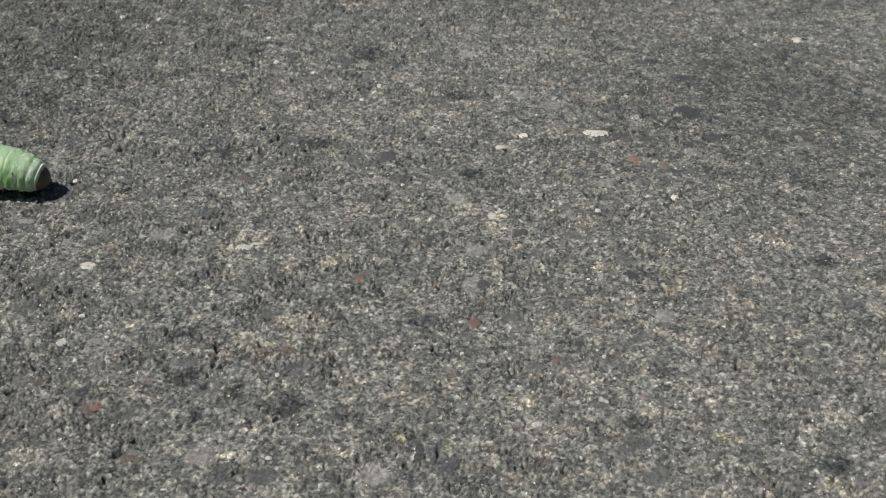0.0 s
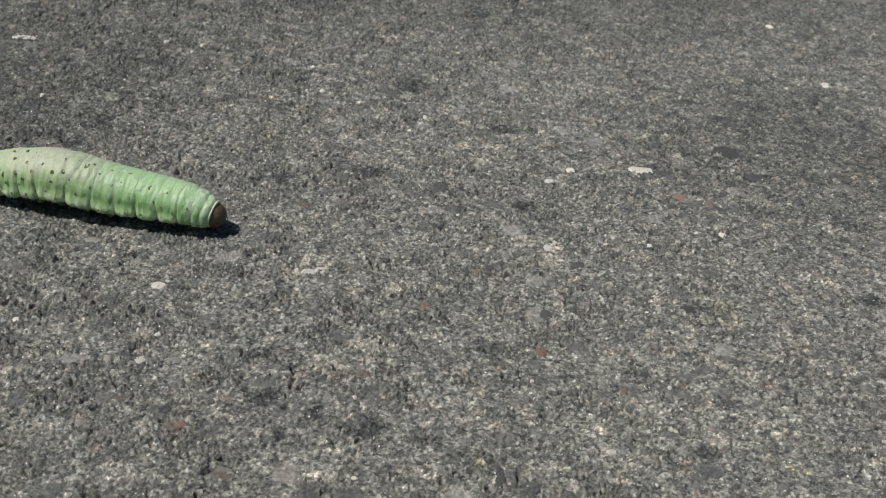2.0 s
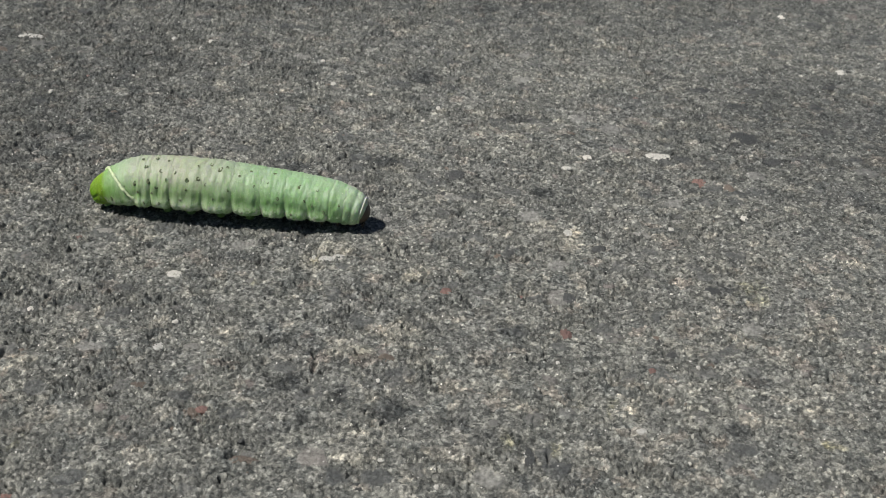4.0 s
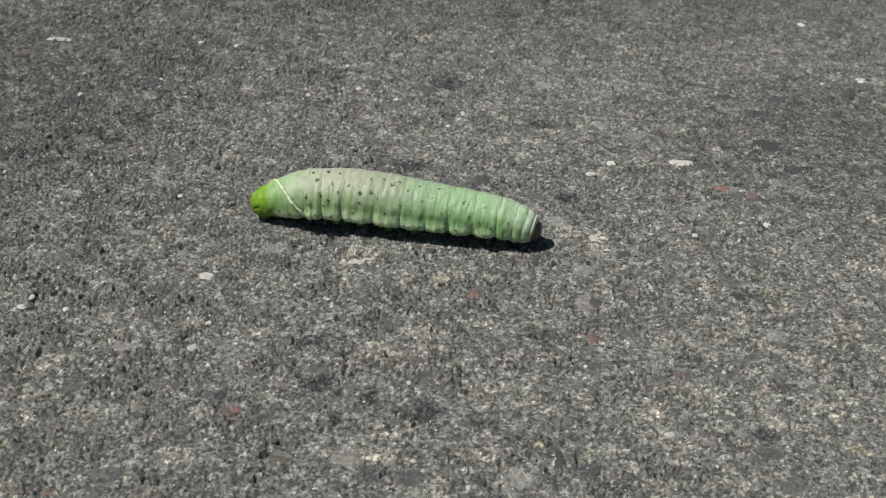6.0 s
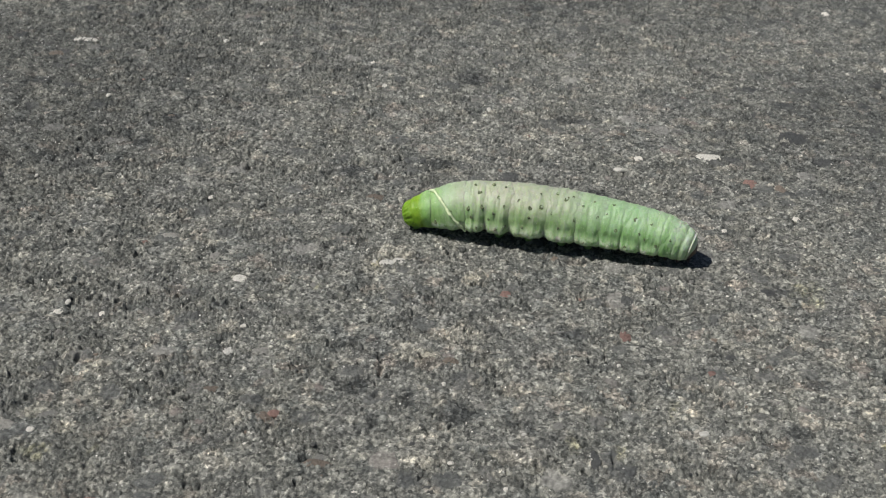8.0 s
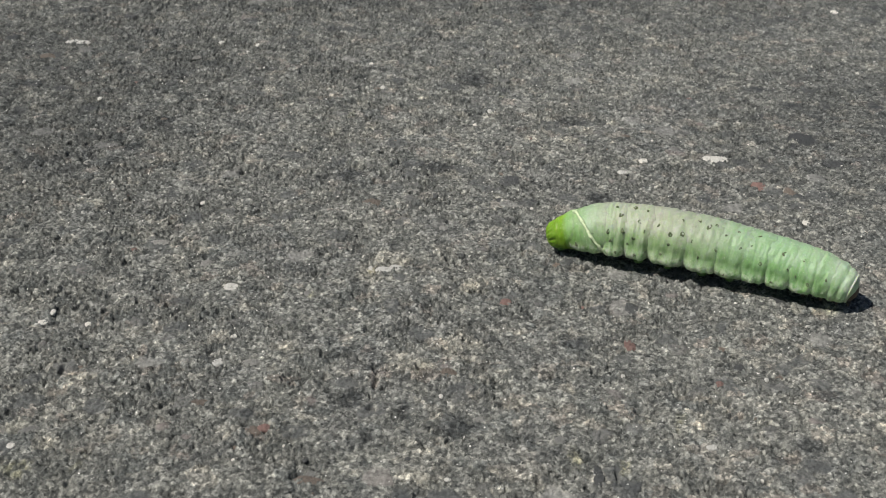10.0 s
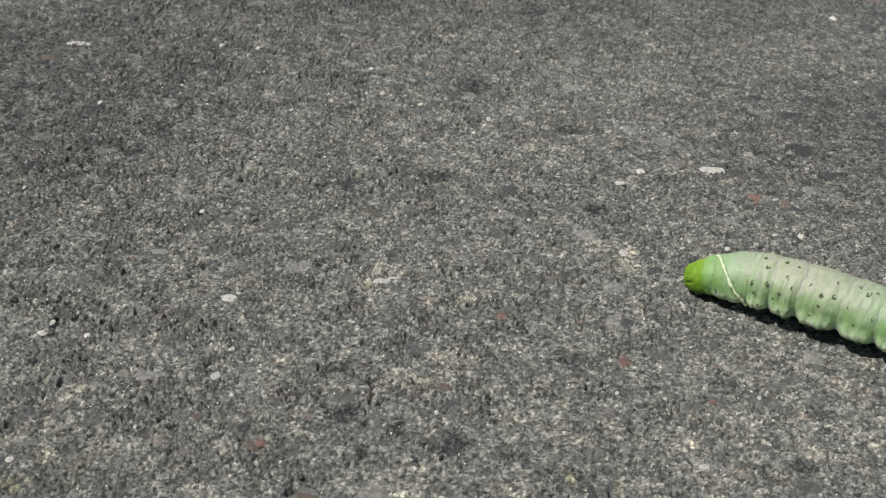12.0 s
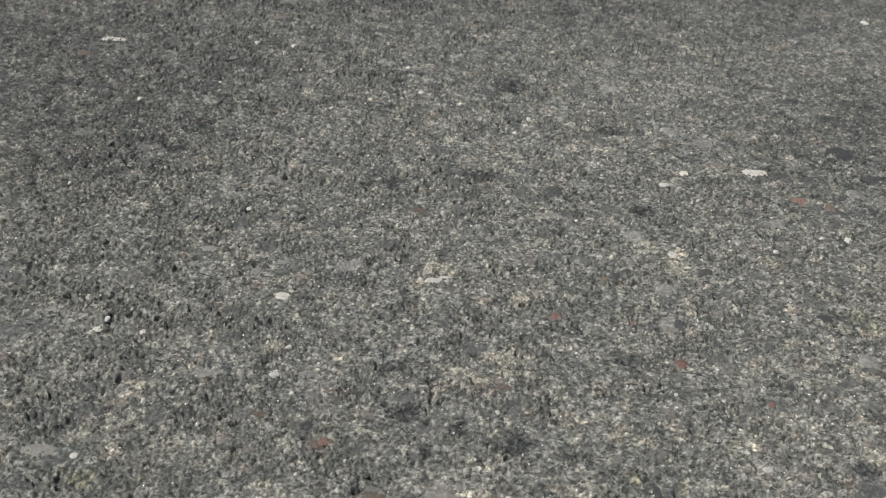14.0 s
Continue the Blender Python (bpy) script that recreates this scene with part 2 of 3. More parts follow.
def lattice_noise(x, y, size, seed):
    """Smooth noise from -1 to 1 with lumps of about the given size."""
    a = 0.5 + 1.7 * seed
    u, v = (x * math.cos(a) - y * math.sin(a)) / size + 91.3, (x * math.sin(a) + y * math.cos(a)) / size + 47.7
    i, j = np.floor(u).astype(int), np.floor(v).astype(int)
    fu, fv = u - i, v - j
    fu, fv = fu * fu * (3 - 2 * fu), fv * fv * (3 - 2 * fv)
    t = TABLES[seed % 6][seed // 6 % 4]
    at = lambda a, b: t[a & 511, b & 511]
    top = at(i, j) * (1 - fu) + at(i + 1, j) * fu
    low = at(i, j + 1) * (1 - fu) + at(i + 1, j + 1) * fu
    return 2 * (top * (1 - fv) + low * fv) - 1


def grains(x, y, size, seed):
    """Distance to the nearest grain's middle and gap to the next one, in cells, and the nearest grain's own random number."""
    t = TABLES[seed]
    u, v = x / size + 200.0, y / size + 200.0
    i, j = np.floor(u).astype(int), np.floor(v).astype(int)
    best, second, own = np.full(x.shape, 9.0), np.full(x.shape, 9.0), np.zeros(x.shape)
    for a in (-1, 0, 1):
        for b in (-1, 0, 1):
            p, q = (i + a) & 511, (j + b) & 511
            d = np.hypot(i + a + t[0, p, q] - u, j + b + t[1, p, q] - v)
            near = d < best
            second = np.where(near, best, np.minimum(second, d))
            best, own = np.where(near, d, best), np.where(near, t[2, p, q], own)
    return best, second - best, own


def spread(fine_from, fine_to, step, growths):
    """Coordinates at even steps between two ends, then growing out below and above: (growth, reach) pairs for each side."""
    mid = list(np.arange(fine_from, fine_to, step))
    sides = []
    for start, way_out, stages in ((mid[0], -1, growths[0]), (mid[-1], 1, growths[1])):
        at, gap, line = start, step, []
        for growth, reach in stages:
            while abs(at) < reach:
                gap *= growth
                at += way_out * gap
                line.append(at)
        sides.append(line)
    return np.array(sides[0][::-1] + mid + sides[1])


# soft patches in the concrete: x, y, width, depth in millimetres
WARM = [(-98.5, 115.6, 7.5, 3.4), (-54.1, 93.9, 6, 4.8), (0.9, 151.9, 8.8, 5.6), (66.3, 147, 10.8, 6), (73.8, 131.3, 4.1, 9.3), (33.4, 64.3, 7, 4.2),
    (23.3, 63.9, 5.1, 6.1), (-45.1, -23.6, 3.9, 4.4), (-15.9, -15.1, 5.6, 11.6), (-68.4, -62.1, 3.4, 5.4), (8.8, -17.2, 4.3, 7.5), (-4, -52.2, 8.6, 5.2),
    (-7.8, -49.2, 5, 3.8), (5.2, -41.9, 7.5, 6.6), (-1.6, -88.4, 8.4, 3.6), (-21.8, -71.6, 4.6, 2.6), (85, -67.7, 5, 5.2), (101.4, -60.6, 7.1, 2.7),
    (5.8, -19.6, 4.2, 4.5), (86.8, -77.3, 5, 4.2), (103.4, -91, 5, 4.5), (74.1, 48.4, 6.8, 3.6), (-10.3, 67, 5, 7.1), (-12.3, -7.9, 9, 7.5),
    (50.6, -70.8, 4.7, 6.5), (111.4, -3, 5.8, 4.4), (44.8, 3.2, 8, 11.3), (64.8, -78.7, 4.2, 5.1)]
SANDY = [(6.8, -85.9, 138.9, 53.1), (76.2, -61.2, 76.7, 58.3), (60.7, 0.1, 83, 39.7)]
SLATE = [(-79, 66.8, 6.5, 7.9), (6.9, 110.6, 10.9, 15), (39.2, 28.8, 5.5, 6), (34.3, 78, 9, 6.5), (-15.8, -65.1, 7.1, 6.3),
    (4.2, -72.1, 7, 8.8), (-4.9, -68.6, 3.2, 6.9), (77.2, -20.1, 7.7, 6), (69.7, -74.3, 4.7, 5.4), (102.9, 55.7, 7.1, 6.7),
    (104.8, -84.6, 6.6, 6.7), (77.2, -56.9, 5.2, 6), (63.8, -78.7, 4.6, 3.8), (28, -40.8, 5.4, 4.8), (118.9, -10.3, 7, 5.9), (-126.5, 91, 9.6, 10.7),
    (-83.3, 49, 5.9, 7.2), (-24.8, 36.6, 8.7, 7.5), (-2.3, 43.6, 7.4, 7), (26.7, 181.1, 12.2, 8.7),
    (-34.1, -70.7, 3.2, 3.6)]
# broad zones in which the far and outer ground is tinted darker
DARK_ZONES = [(-133.3, 117.5, 215.5, 152.3), (-55.8, 197.5, 269.1, 109.4), (107.4, 217.3, 269.7, 141.6), (119.7, 84.2, 111.2, 130.7), (19.1, 211, 340, 137.9),
        (-103.4, 58.3, 80.1, 102.2)]
MOSS = [(-71.5, -90, 4.7, 5.1), (-27.6, -26.4, 2.2, 4.3), (26.1, -80.5, 3.1, 6.7), (35, -82.9, 1.9, 5.9), (84, -20.5, 7, 10.1), (-28, 75.8, 2.6, 4.4),
    (15, 96, 3.4, 4.4), (-15.6, -14.6, 2.8, 5.6), (86.6, -78.2, 4.2, 3.5), (104.1, -90.1, 4.4, 4.2), (46.9, -67.4, 2.8, 5.5), (-61.4, -88.7, 2.9, 3.5)]
# holes and clefts: x, y, width, depth, turn in degrees
PITS = [(-118.7, 69.9, 4, 2.8, 12), (-117.3, 100.4, 5.9, 3.2, 12), (-96.2, 54.5, 3.9, 3, 5), (-113.9, 18.5, 11.3, 2.2, 14), (-113.7, 27.6, 3.3, 3.3, 0),
    (-52, 35.9, 1.7, 3.7, 0), (-58.6, 15.7, 1.9, 3.6, 20), (-32.7, 27, 1.8, 4.1, 40), (-97.6, -2.9, 5.4, 2.2, 8), (-2.2, 35.1, 2, 2, 0),
    (86.5, 69.4, 3.6, 2.4, 20), (-75.2, -88.3, 2.5, 1.5, 25), (-79.7, -31.3, 1.7, 1.2, 10), (-69.4, -32.5, 4.7, 1.2, 10), (-59.2, -31.3, 0.6, 5.6, 0),
    (-72.2, -58.6, 1.4, 4.4, 0), (24.8, -65, 3.1, 1.3, -15), (-11.8, -54, 1.0, 4.2, 14), (-11.1, -59, 1.2, 4.6, -12), (-11.9, -63, 0.9, 3.4, 8), (-11, -67.3, 2.1, 2.4, 30), (-74, 122.4, 1.7, 4.1, 0),
    (-54.8, 42.8, 3.2, 4.3, 30), (-19.4, -4.3, 3.6, 1.9, -10), (-15.7, 37, 3.2, 4.8, 30), (23.4, -61.7, 3.3, 1.2, -20), (42.1, -7.2, 2.1, 2.1, 20),
    (56.6, 17.2, 1, 6.1, 0), (33.4, -84.7, 0.8, 3.6, 0), (5.5, 15.1, 1.9, 1.8, 0), (18.5, 15.3, 1.7, 2.4, 0), (-17.9, 33.7, 1.4, 3.4, 0),
    (-52.7, 44.5, 1.5, 5.6, 0), (-19.4, -0.2, 2.4, 1.7, 10), (-103.2, -23.2, 2.4, 1.5, 10), (-109.9, -5.6, 3, 2.2, 5)]


def blobs(x, y, spots, ragged):
    total = np.zeros(x.shape)
    for cx, cy, w, d, *turn in spots:
        a = radians(turn[0]) if turn else 0.0
        dx, dy = x / MM - cx, y / MM - cy
        p, q = (dx * math.cos(a) + dy * math.sin(a)) / (w / 2), (dy * math.cos(a) - dx * math.sin(a)) / (d / 2)
        total = np.maximum(total, np.clip(1.25 - np.hypot(p, q) + ragged, 0, 1))
    return total


def relief(x, y, fade=1.0):
    """The concrete's height in metres, and its colour fields: paste, grain tone, warm, slate, moss, pebble and pebble tone."""
    wx = x + 0.0005 * lattice_noise(x, y, 0.0019, 10) + 0.00028 * lattice_noise(x, y, 0.0008, 11)
    wy = y + 0.0005 * lattice_noise(x, y, 0.0019, 12) + 0.00028 * lattice_noise(x, y, 0.0008, 13)
    h = 0.3 * lattice_noise(x, y, 0.030, 0) + 0.16 * lattice_noise(x, y, 0.009, 1) + 0.22 * lattice_noise(x, y, 0.0038, 2)
    coarse, gap_a, own_a = grains(wx, wy, 0.0015, 0)
    fine, gap_b, own_b = grains(wx, wy, 0.00085, 1)
    worn = np.clip(0.5 + 0.8 * lattice_noise(x, y, 0.007, 14) + 0.5 * lattice_noise(x, y, 0.003, 15) - 3.5 * x, 0.12, 1.1)
    # rounded sand grains, with open joints where the surface is worn and pale cement paste between them where it is not
    dome_a = np.clip(1 - (coarse / 0.72) ** 2, 0, 1) * (0.25 + own_a)
    dome_b = np.clip(1 - (fine / 0.68) ** 2, 0, 1) * (0.25 + own_b)
    seam_a, seam_b = np.exp(-((gap_a / 0.16) ** 2)), np.exp(-((gap_b / 0.22) ** 2))
    ridge = np.clip(1 - np.abs(lattice_noise(wx, wy, 0.0013, 6)) / 0.22, 0, 1)
    paste = np.clip(np.maximum(seam_a, 0.8 * seam_b) * (0.75 - 0.5 * worn) + 0.5 * ridge * (1.0 - 0.5 * worn), 0, 0.9)
    h = h + (0.18 + 0.14 * worn) * dome_a + 0.27 * dome_b + 0.1 * ridge - 0.48 * (worn - 0.1) * seam_a - 0.3 * (0.35 + worn) * seam_b
    h = h + 0.12 * lattice_noise(x, y, 0.0006, 20)
    big, _, own_c = grains(wx + 0.0008 * lattice_noise(x, y, 0.003, 16), wy + 0.0008 * lattice_noise(x, y, 0.003, 17), 0.0056, 2)
    flat = np.clip((0.18 + 0.42 * own_c - big) / 0.08, 0, 1) * (np.modf(own_c * 7.3)[0] > 0.84)
    h = h * (1 - 0.45 * flat) + 0.1 * flat - 0.8 * flat * (1 - flat)
    # sharp open holes where grains have fallen out
    void = (lattice_noise(wx, wy, 0.0019, 3) + 0.5 * lattice_noise(wx, wy, 0.0009, 4)) * (1 - flat)
    h = h - (0.25 + 0.6 * worn) * np.clip((void - 0.55 + 0.14 * worn) / 0.22, 0, 1)
    ragged = 0.35 * lattice_noise(x, y, 0.0024, 5) + 0.3 * lattice_noise(x, y, 0.001, 8)
    h = h - 1.5 * blobs(x, y, PITS, ragged)
    wide = 0.3 * lattice_noise(x, y, 0.006, 9)
    warm = np.maximum(np.clip(1.6 * blobs(x, y, WARM, 0.6 * (ragged + wide)), 0, 1), 0.12 * blobs(x, y, SANDY, ragged + wide)) * (0.65 + 0.35 * paste) * (0.7 + 0.3 * own_b)
    slate_spots = np.clip(1.7 * blobs(x, y, SLATE, 0.5 * (ragged + wide)), 0, 1)
    h = h * (1 - 0.4 * slate_spots) - 0.05 * slate_spots
    # the broad dark zones share the slate tint at under half weight
    slate = np.maximum(slate_spots * (0.85 - 0.3 * paste), 0.47 * blobs(x, y, DARK_ZONES, ragged + wide))
    moss = blobs(x, y, MOSS, 1.5 * ragged + wide) * (0.35 + 0.65 * (own_b > 0.5))
    paste = paste * (1 - 0.8 * flat) * (1 - 0.4 * slate_spots)
    tone = np.clip(0.5 + (1.15 - 0.5 * worn) * (0.75 * (own_a - 0.5) + 0.85 * (own_b - 0.5)), 0, 1)
    return (h - 0.55) * MM * fade, paste, tone, warm, slate, moss, flat * (0.45 + 0.35 * np.clip(0.5 + 0.8 * lattice_noise(x, y, 0.0012, 18), 0, 1)), np.modf(own_c * 13.7)[0]


def ground_sheet():
    aside = ((1.006, 0.25), (1.12, 30.0))
    xs = spread(-0.09, 0.1, 0.00025, (aside, aside))
    ys = spread(-0.112, 0.06, 0.0003, (((1.12, 30.0),), ((1.005, 0.3), (1.12, 30.0))))
    x, y = np.meshgrid(xs, ys)
    gap = np.maximum(np.gradient(xs)[None, :], np.gradient(ys)[:, None])
    z, paste, grain, warm, slate, moss, pebble, pebble_tone = relief(x, y, np.clip(1.6 - gap / 0.004, 0.0, 1.0))
    nx, ny = len(xs), len(ys)
    near = np.clip(1.6 - gap / 0.004, 0.0, 1.0)
    paste, grain, warm, slate, moss, pebble = 0.4 + (paste - 0.4) * near, 0.5 + (grain - 0.5) * near, warm * near, slate * near, moss * near, pebble * near
    me = bpy.data.meshes.new("ground")
    corner = (np.arange(ny - 1)[:, None] * nx + np.arange(nx - 1)[None, :]).ravel()
    quads = np.stack([corner, corner + 1, corner + nx + 1, corner + nx], 1)
    me.vertices.add(nx * ny)
    me.vertices.foreach_set("co", np.stack([x, y, z], -1).ravel())
    me.loops.add(quads.size)
    me.loops.foreach_set("vertex_index", quads.ravel())
    me.polygons.add(len(quads))
    me.polygons.foreach_set("loop_start", np.arange(0, quads.size, 4))
    for name, field in (("paste", paste), ("grain", grain), ("warm", warm), ("slate", slate), ("moss", moss), ("pebble", pebble), ("pebble_tone", pebble_tone)):
        me.attributes.new(name, "FLOAT", "POINT").data.foreach_set("value", field.ravel())
    me.update(calc_edges=True)
    me.shade_smooth()
    me.materials.append(CONCRETE)
    return tagged(new("ground", me), "weathered grey concrete with exposed sand grains and small pits", "ground", kind="structure")


ground = ground_sheet()


# ---- the caterpillar ----
LENGTH = 65.6  # millimetres, at rest
EDGES = [0.0, 0.066, 0.185, 0.254, 0.33, 0.448, 0.557, 0.659, 0.742, 0.817, 0.882, 0.928, 0.975]
GIRTH_AT = [0.0, 0.03, 0.06, 0.1, 0.15, 0.2, 0.35, 0.5, 0.65, 0.8, 0.88, 0.93, 0.975, 1.05]
GIRTH = [3.0, 3.6, 4.2, 5.2, 6.0, 6.4, 6.75, 6.7, 6.3, 5.85, 5.45, 4.8, 3.9, 2.9]
radius_at = lambda u: float(np.interp(u, GIRTH_AT, GIRTH))
axis_height = lambda u: 0.92 * radius_at(u) + 0.45 - 0.5 * max(0.0, 1 - u / 0.09)


def fold(i, phi):
    """How far, in millimetres, the i-th crease strays along the body at an angle round it."""
    return 0.0 if i == 0 else 0.3 * noise.noise(Vector((4.7 * i, phi * 0.022, 1.3))) + 0.12 * noise.noise(Vector((2.9 * i, phi * 0.06, 5.1)))


def skin_point(k, x, phi):
    """A point of segment k's skin, in millimetres: x along it from its middle, phi in degrees from the back, positive to its right."""
    u0, u1 = EDGES[k], EDGES[k + 1]
    length = (u1 - u0) * LENGTH
    over = 0.42 * length + 0.5 if k else 4.0
    r = radius_at((u0 + u1) / 2 + x / LENGTH)
    a = radians(phi)
    wl, wr = fold(k, phi), fold(k + 1, phi)
    s = 2 * (x - (wl + wr) / 2) / (length + wr - wl)
    low = min(1.0, max(0.0, (abs(phi) - 58) / 52))
    inside = min(abs(s), 1.0)
    lobe = low * (0.35 if k < 2 else 1.0 if k < 9 else 0.35)
    calm = 1.0 if k < 8 else 0.45 if k < 10 else 0.2
    f = 1.0 + (0.02 * calm + 0.1 * lobe) * (1 - inside ** 4) - (0.014 * calm + 0.06 * lobe)
    side = abs(phi)
    f += (0.1 * math.exp(-((side - 110) / 10) ** 2) - 0.035 * math.exp(-((side - 90) / 10) ** 2)) * (1 - inside ** 5) * (1.0 if 1 < k < 10 else 0.3)
    under = min(1.0, max(0.0, (side - 118) / 22))
    f *= 1 - 0.2 * under * under * (3 - 2 * under) * (1.0 if 0 < k < 11 else 0.3)
    f += calm * 0.0055 * math.sin(s * (12.5 + 1.9 * (k % 4)) + 1.9 * k + 0.02 * phi + 2 * noise.noise(Vector((phi * 0.03, k, 0.5)))) * (1 - inside ** 6)
    f += calm * (0.008 + 0.014 * low) * (math.sin(s * (6.1 + 1.7 * (k % 3)) + 0.7 * k + 0.03 * phi) + 1.2 * noise.noise(Vector((x * 1.7, phi * 0.03, 2.3 * k)))) * 0.7 * (1 - inside ** 4)
    past = max(0.0, (abs(s) - 1) * length / 2 / over)
    f *= 1 - (0.03 + (0.15 if k > 1 else 0.02) * low) * past - 0.3 * past ** 4
    if k == 0 and x < 0:
        tip = min(1.0, -x / (0.5 * length + 0.8))
        f *= math.sqrt(max(0.0, 1 - tip ** 4.5)) * (1 - 0.05 * math.cos(2 * a))
        f *= 1 - 0.09 * math.exp(-((abs(phi) - 84) / 7) ** 2) - 0.05 * math.exp(-((abs(phi) - 55) / 5) ** 2) - 0.04 * math.exp(-((abs(phi) - 108) / 5) ** 2)
        f *= 1 + 0.065 * tip * math.sin(0.38 * phi + 2 * x) + 0.045 * tip * math.sin(0.9 * phi - 3 * x)
    if k == 11:
        lip = max(0.0, (x - 0.5 * length + 0.9) / 2.6)
        f *= math.sqrt(max(0.0, 1 - lip ** 2)) * (1 - 0.045 * math.exp(-((x + 0.2) / 0.4) ** 2))
    bump = noise.noise(Vector((x * 0.9 + 13 * k, phi * 0.045, 3.1 * k)))
    f *= 1 + 0.028 * bump + 0.02 * noise.noise(Vector((x * 2.2, phi * 0.11, 7.7 * k)))
    z = r * f * math.cos(a)
    if z < -0.72 * r:
        z = -0.72 * r + 0.35 * (z + 0.72 * r)
    return Vector((x, -r * f * 1.03 * math.sin(a), z))


def skin_normal(k, x, phi):
    e = 0.15
    d = skin_point(k, x + e, phi) - skin_point(k, x - e, phi)
    c = skin_point(k, x, phi + 2) - skin_point(k, x, phi - 2)
    n = d.cross(c).normalized()
    p = skin_point(k, x, phi)
    return n if n.dot(Vector((0, p.y, p.z))) > 0 else -n


def segment_body(k, material, label, owner):
    length = (EDGES[k + 1] - EDGES[k]) * LENGTH
    over = 0.42 * length + 0.5
    lo, hi = -length / 2 - over, length / 2 + over
    if k == 0:
        lo, hi = -length / 2 - 0.75, length / 2 + 3.6
    if k == 11:
        hi = length / 2 + 1.5
    count, around = 34, 72
    rows = [[skin_point(k, lo + (hi - lo) * i / count, 360 * j / around - 180) * MM for j in range(around)] for i in range(count + 1)]
    bm = bmesh.new()
    ring_surface(bm, rows)
    place = bm.verts.layers.float.new("along")
    for v in bm.verts:
        v[place] = (EDGES[k] + EDGES[k + 1]) / 2 + v.co.x / MM / LENGTH
    hem = bm.verts.layers.float.new("hem")
    for v in bm.verts:
        side = abs(math.degrees(math.atan2(v.co.y, v.co.z)))
        v[hem] = math.exp(-((side - 108) / 9) ** 2) if 0 < k < 10 else 0.0
    return part("segment", bm, material, owner, label)


def ring_mark(k, x, phi, size, owner):
    """A dark irregular ring lying on the skin."""
    r = radius_at((EDGES[k] + EDGES[k + 1]) / 2)
    rnd = random.Random(100 * k + round(phi) + round(10 * x))
    pts, n = [], 13
    size *= 0.82
    begin, sweep = rnd.uniform(0, 6.28), rnd.uniform(2.6, 6.0)
    stretch, twist = rnd.uniform(0.7, 1.25), rnd.uniform(-0.4, 0.4)
    for i in range(n + 1):
        a = begin + sweep * i / n
        d = size * rnd.uniform(0.75, 1.3)
        dx, dy = 0.8 * d * math.cos(a), stretch * d * math.sin(a) + twist * d * math.cos(a)
        px, pphi = x + dx, phi + math.degrees(dy / r)
        pts.append((skin_point(k, px, pphi) + 0.01 * skin_normal(k, px, pphi)) * MM)
    thick = rnd.uniform(0.1, 0.22) * MM
    bm = bmesh.new()
    tube(bm, pts, lambda f: thick * (0.35 + 1.0 * abs(math.sin(4 * f + phi))), 5)
    return part("ring_mark", bm, MARK, owner, "dark olive ring mark")


def granules(k, owner):
    """Tiny whitish grains scattered over a segment's skin."""
    rnd = random.Random(900 + k)
    length = (EDGES[k + 1] - EDGES[k]) * LENGTH
    bm = bmesh.new()
    for _ in range(60):
        x = (rnd.random() - 0.5) * length * 0.95
        side = rnd.choice((-1, 1))
        phi = side * (rnd.random() * 45 if rnd.random() < 0.25 else 60 + 55 * rnd.random() if rnd.random() < 0.5 else rnd.uniform(98, 118))
        p = skin_point(k, x, phi) * MM
        bmesh.ops.create_icosphere(bm, subdivisions=1, radius=(0.035 + 0.05 * rnd.random() ** 2) * MM, matrix=Matrix.Translation(p))
    return tagged(part("granules", bm, GRANULE, owner), "tiny whitish skin granules", kind="stuff")


def bristles(k, owner):
    """Short pale hairs that stand off the back."""
    rnd = random.Random(300 + k)
    length = (EDGES[k + 1] - EDGES[k]) * LENGTH
    bm = bmesh.new()
    for _ in range(44):
        x, phi = (rnd.random() - 0.5) * length, rnd.choice((rnd.uniform(-75, 60), rnd.uniform(95, 125)))
        p, n = skin_point(k, x, phi), skin_normal(k, x, phi)
        lean = Vector((rnd.uniform(-0.4, 0.4), rnd.uniform(-0.4, 0.4), rnd.uniform(-0.2, 0.3)))
        tip = p + (n + lean) * rnd.uniform(0.15, 0.42)
        tube(bm, [p * MM, (p + tip) / 2 * MM, tip * MM], lambda f: 0.045 * MM * (1 - 0.7 * f), 3)
    return tagged(part("bristles", bm, GRANULE, owner), "short pale bristles", kind="stuff")


def stub(name, k, x, side, width, drop, material, owner, label):
    """A leg: a tapered stump with a flared foot, from the belly to the ground."""
    u = (EDGES[k] + EDGES[k + 1]) / 2
    top, ground_z = -0.55 * radius_at(u), -axis_height(u) + 0.12
    rows = []
    for f, w in ((0.0, 1.25), (0.35, 1.05), (0.7, 0.85), (0.88, 0.95), (1.0, 0.75)):
        z = top + (ground_z - top) * f
        y = side * (0.22 * radius_at(u) + drop * f)
        rows.append([Vector((x + w * width * math.cos(a), y + w * width * math.sin(a), z)) * MM for a in (2 * math.pi * i / 10 for i in range(10))])
    bm = bmesh.new()
    ring_surface(bm, rows)
    return part(name, bm, material, owner, label)


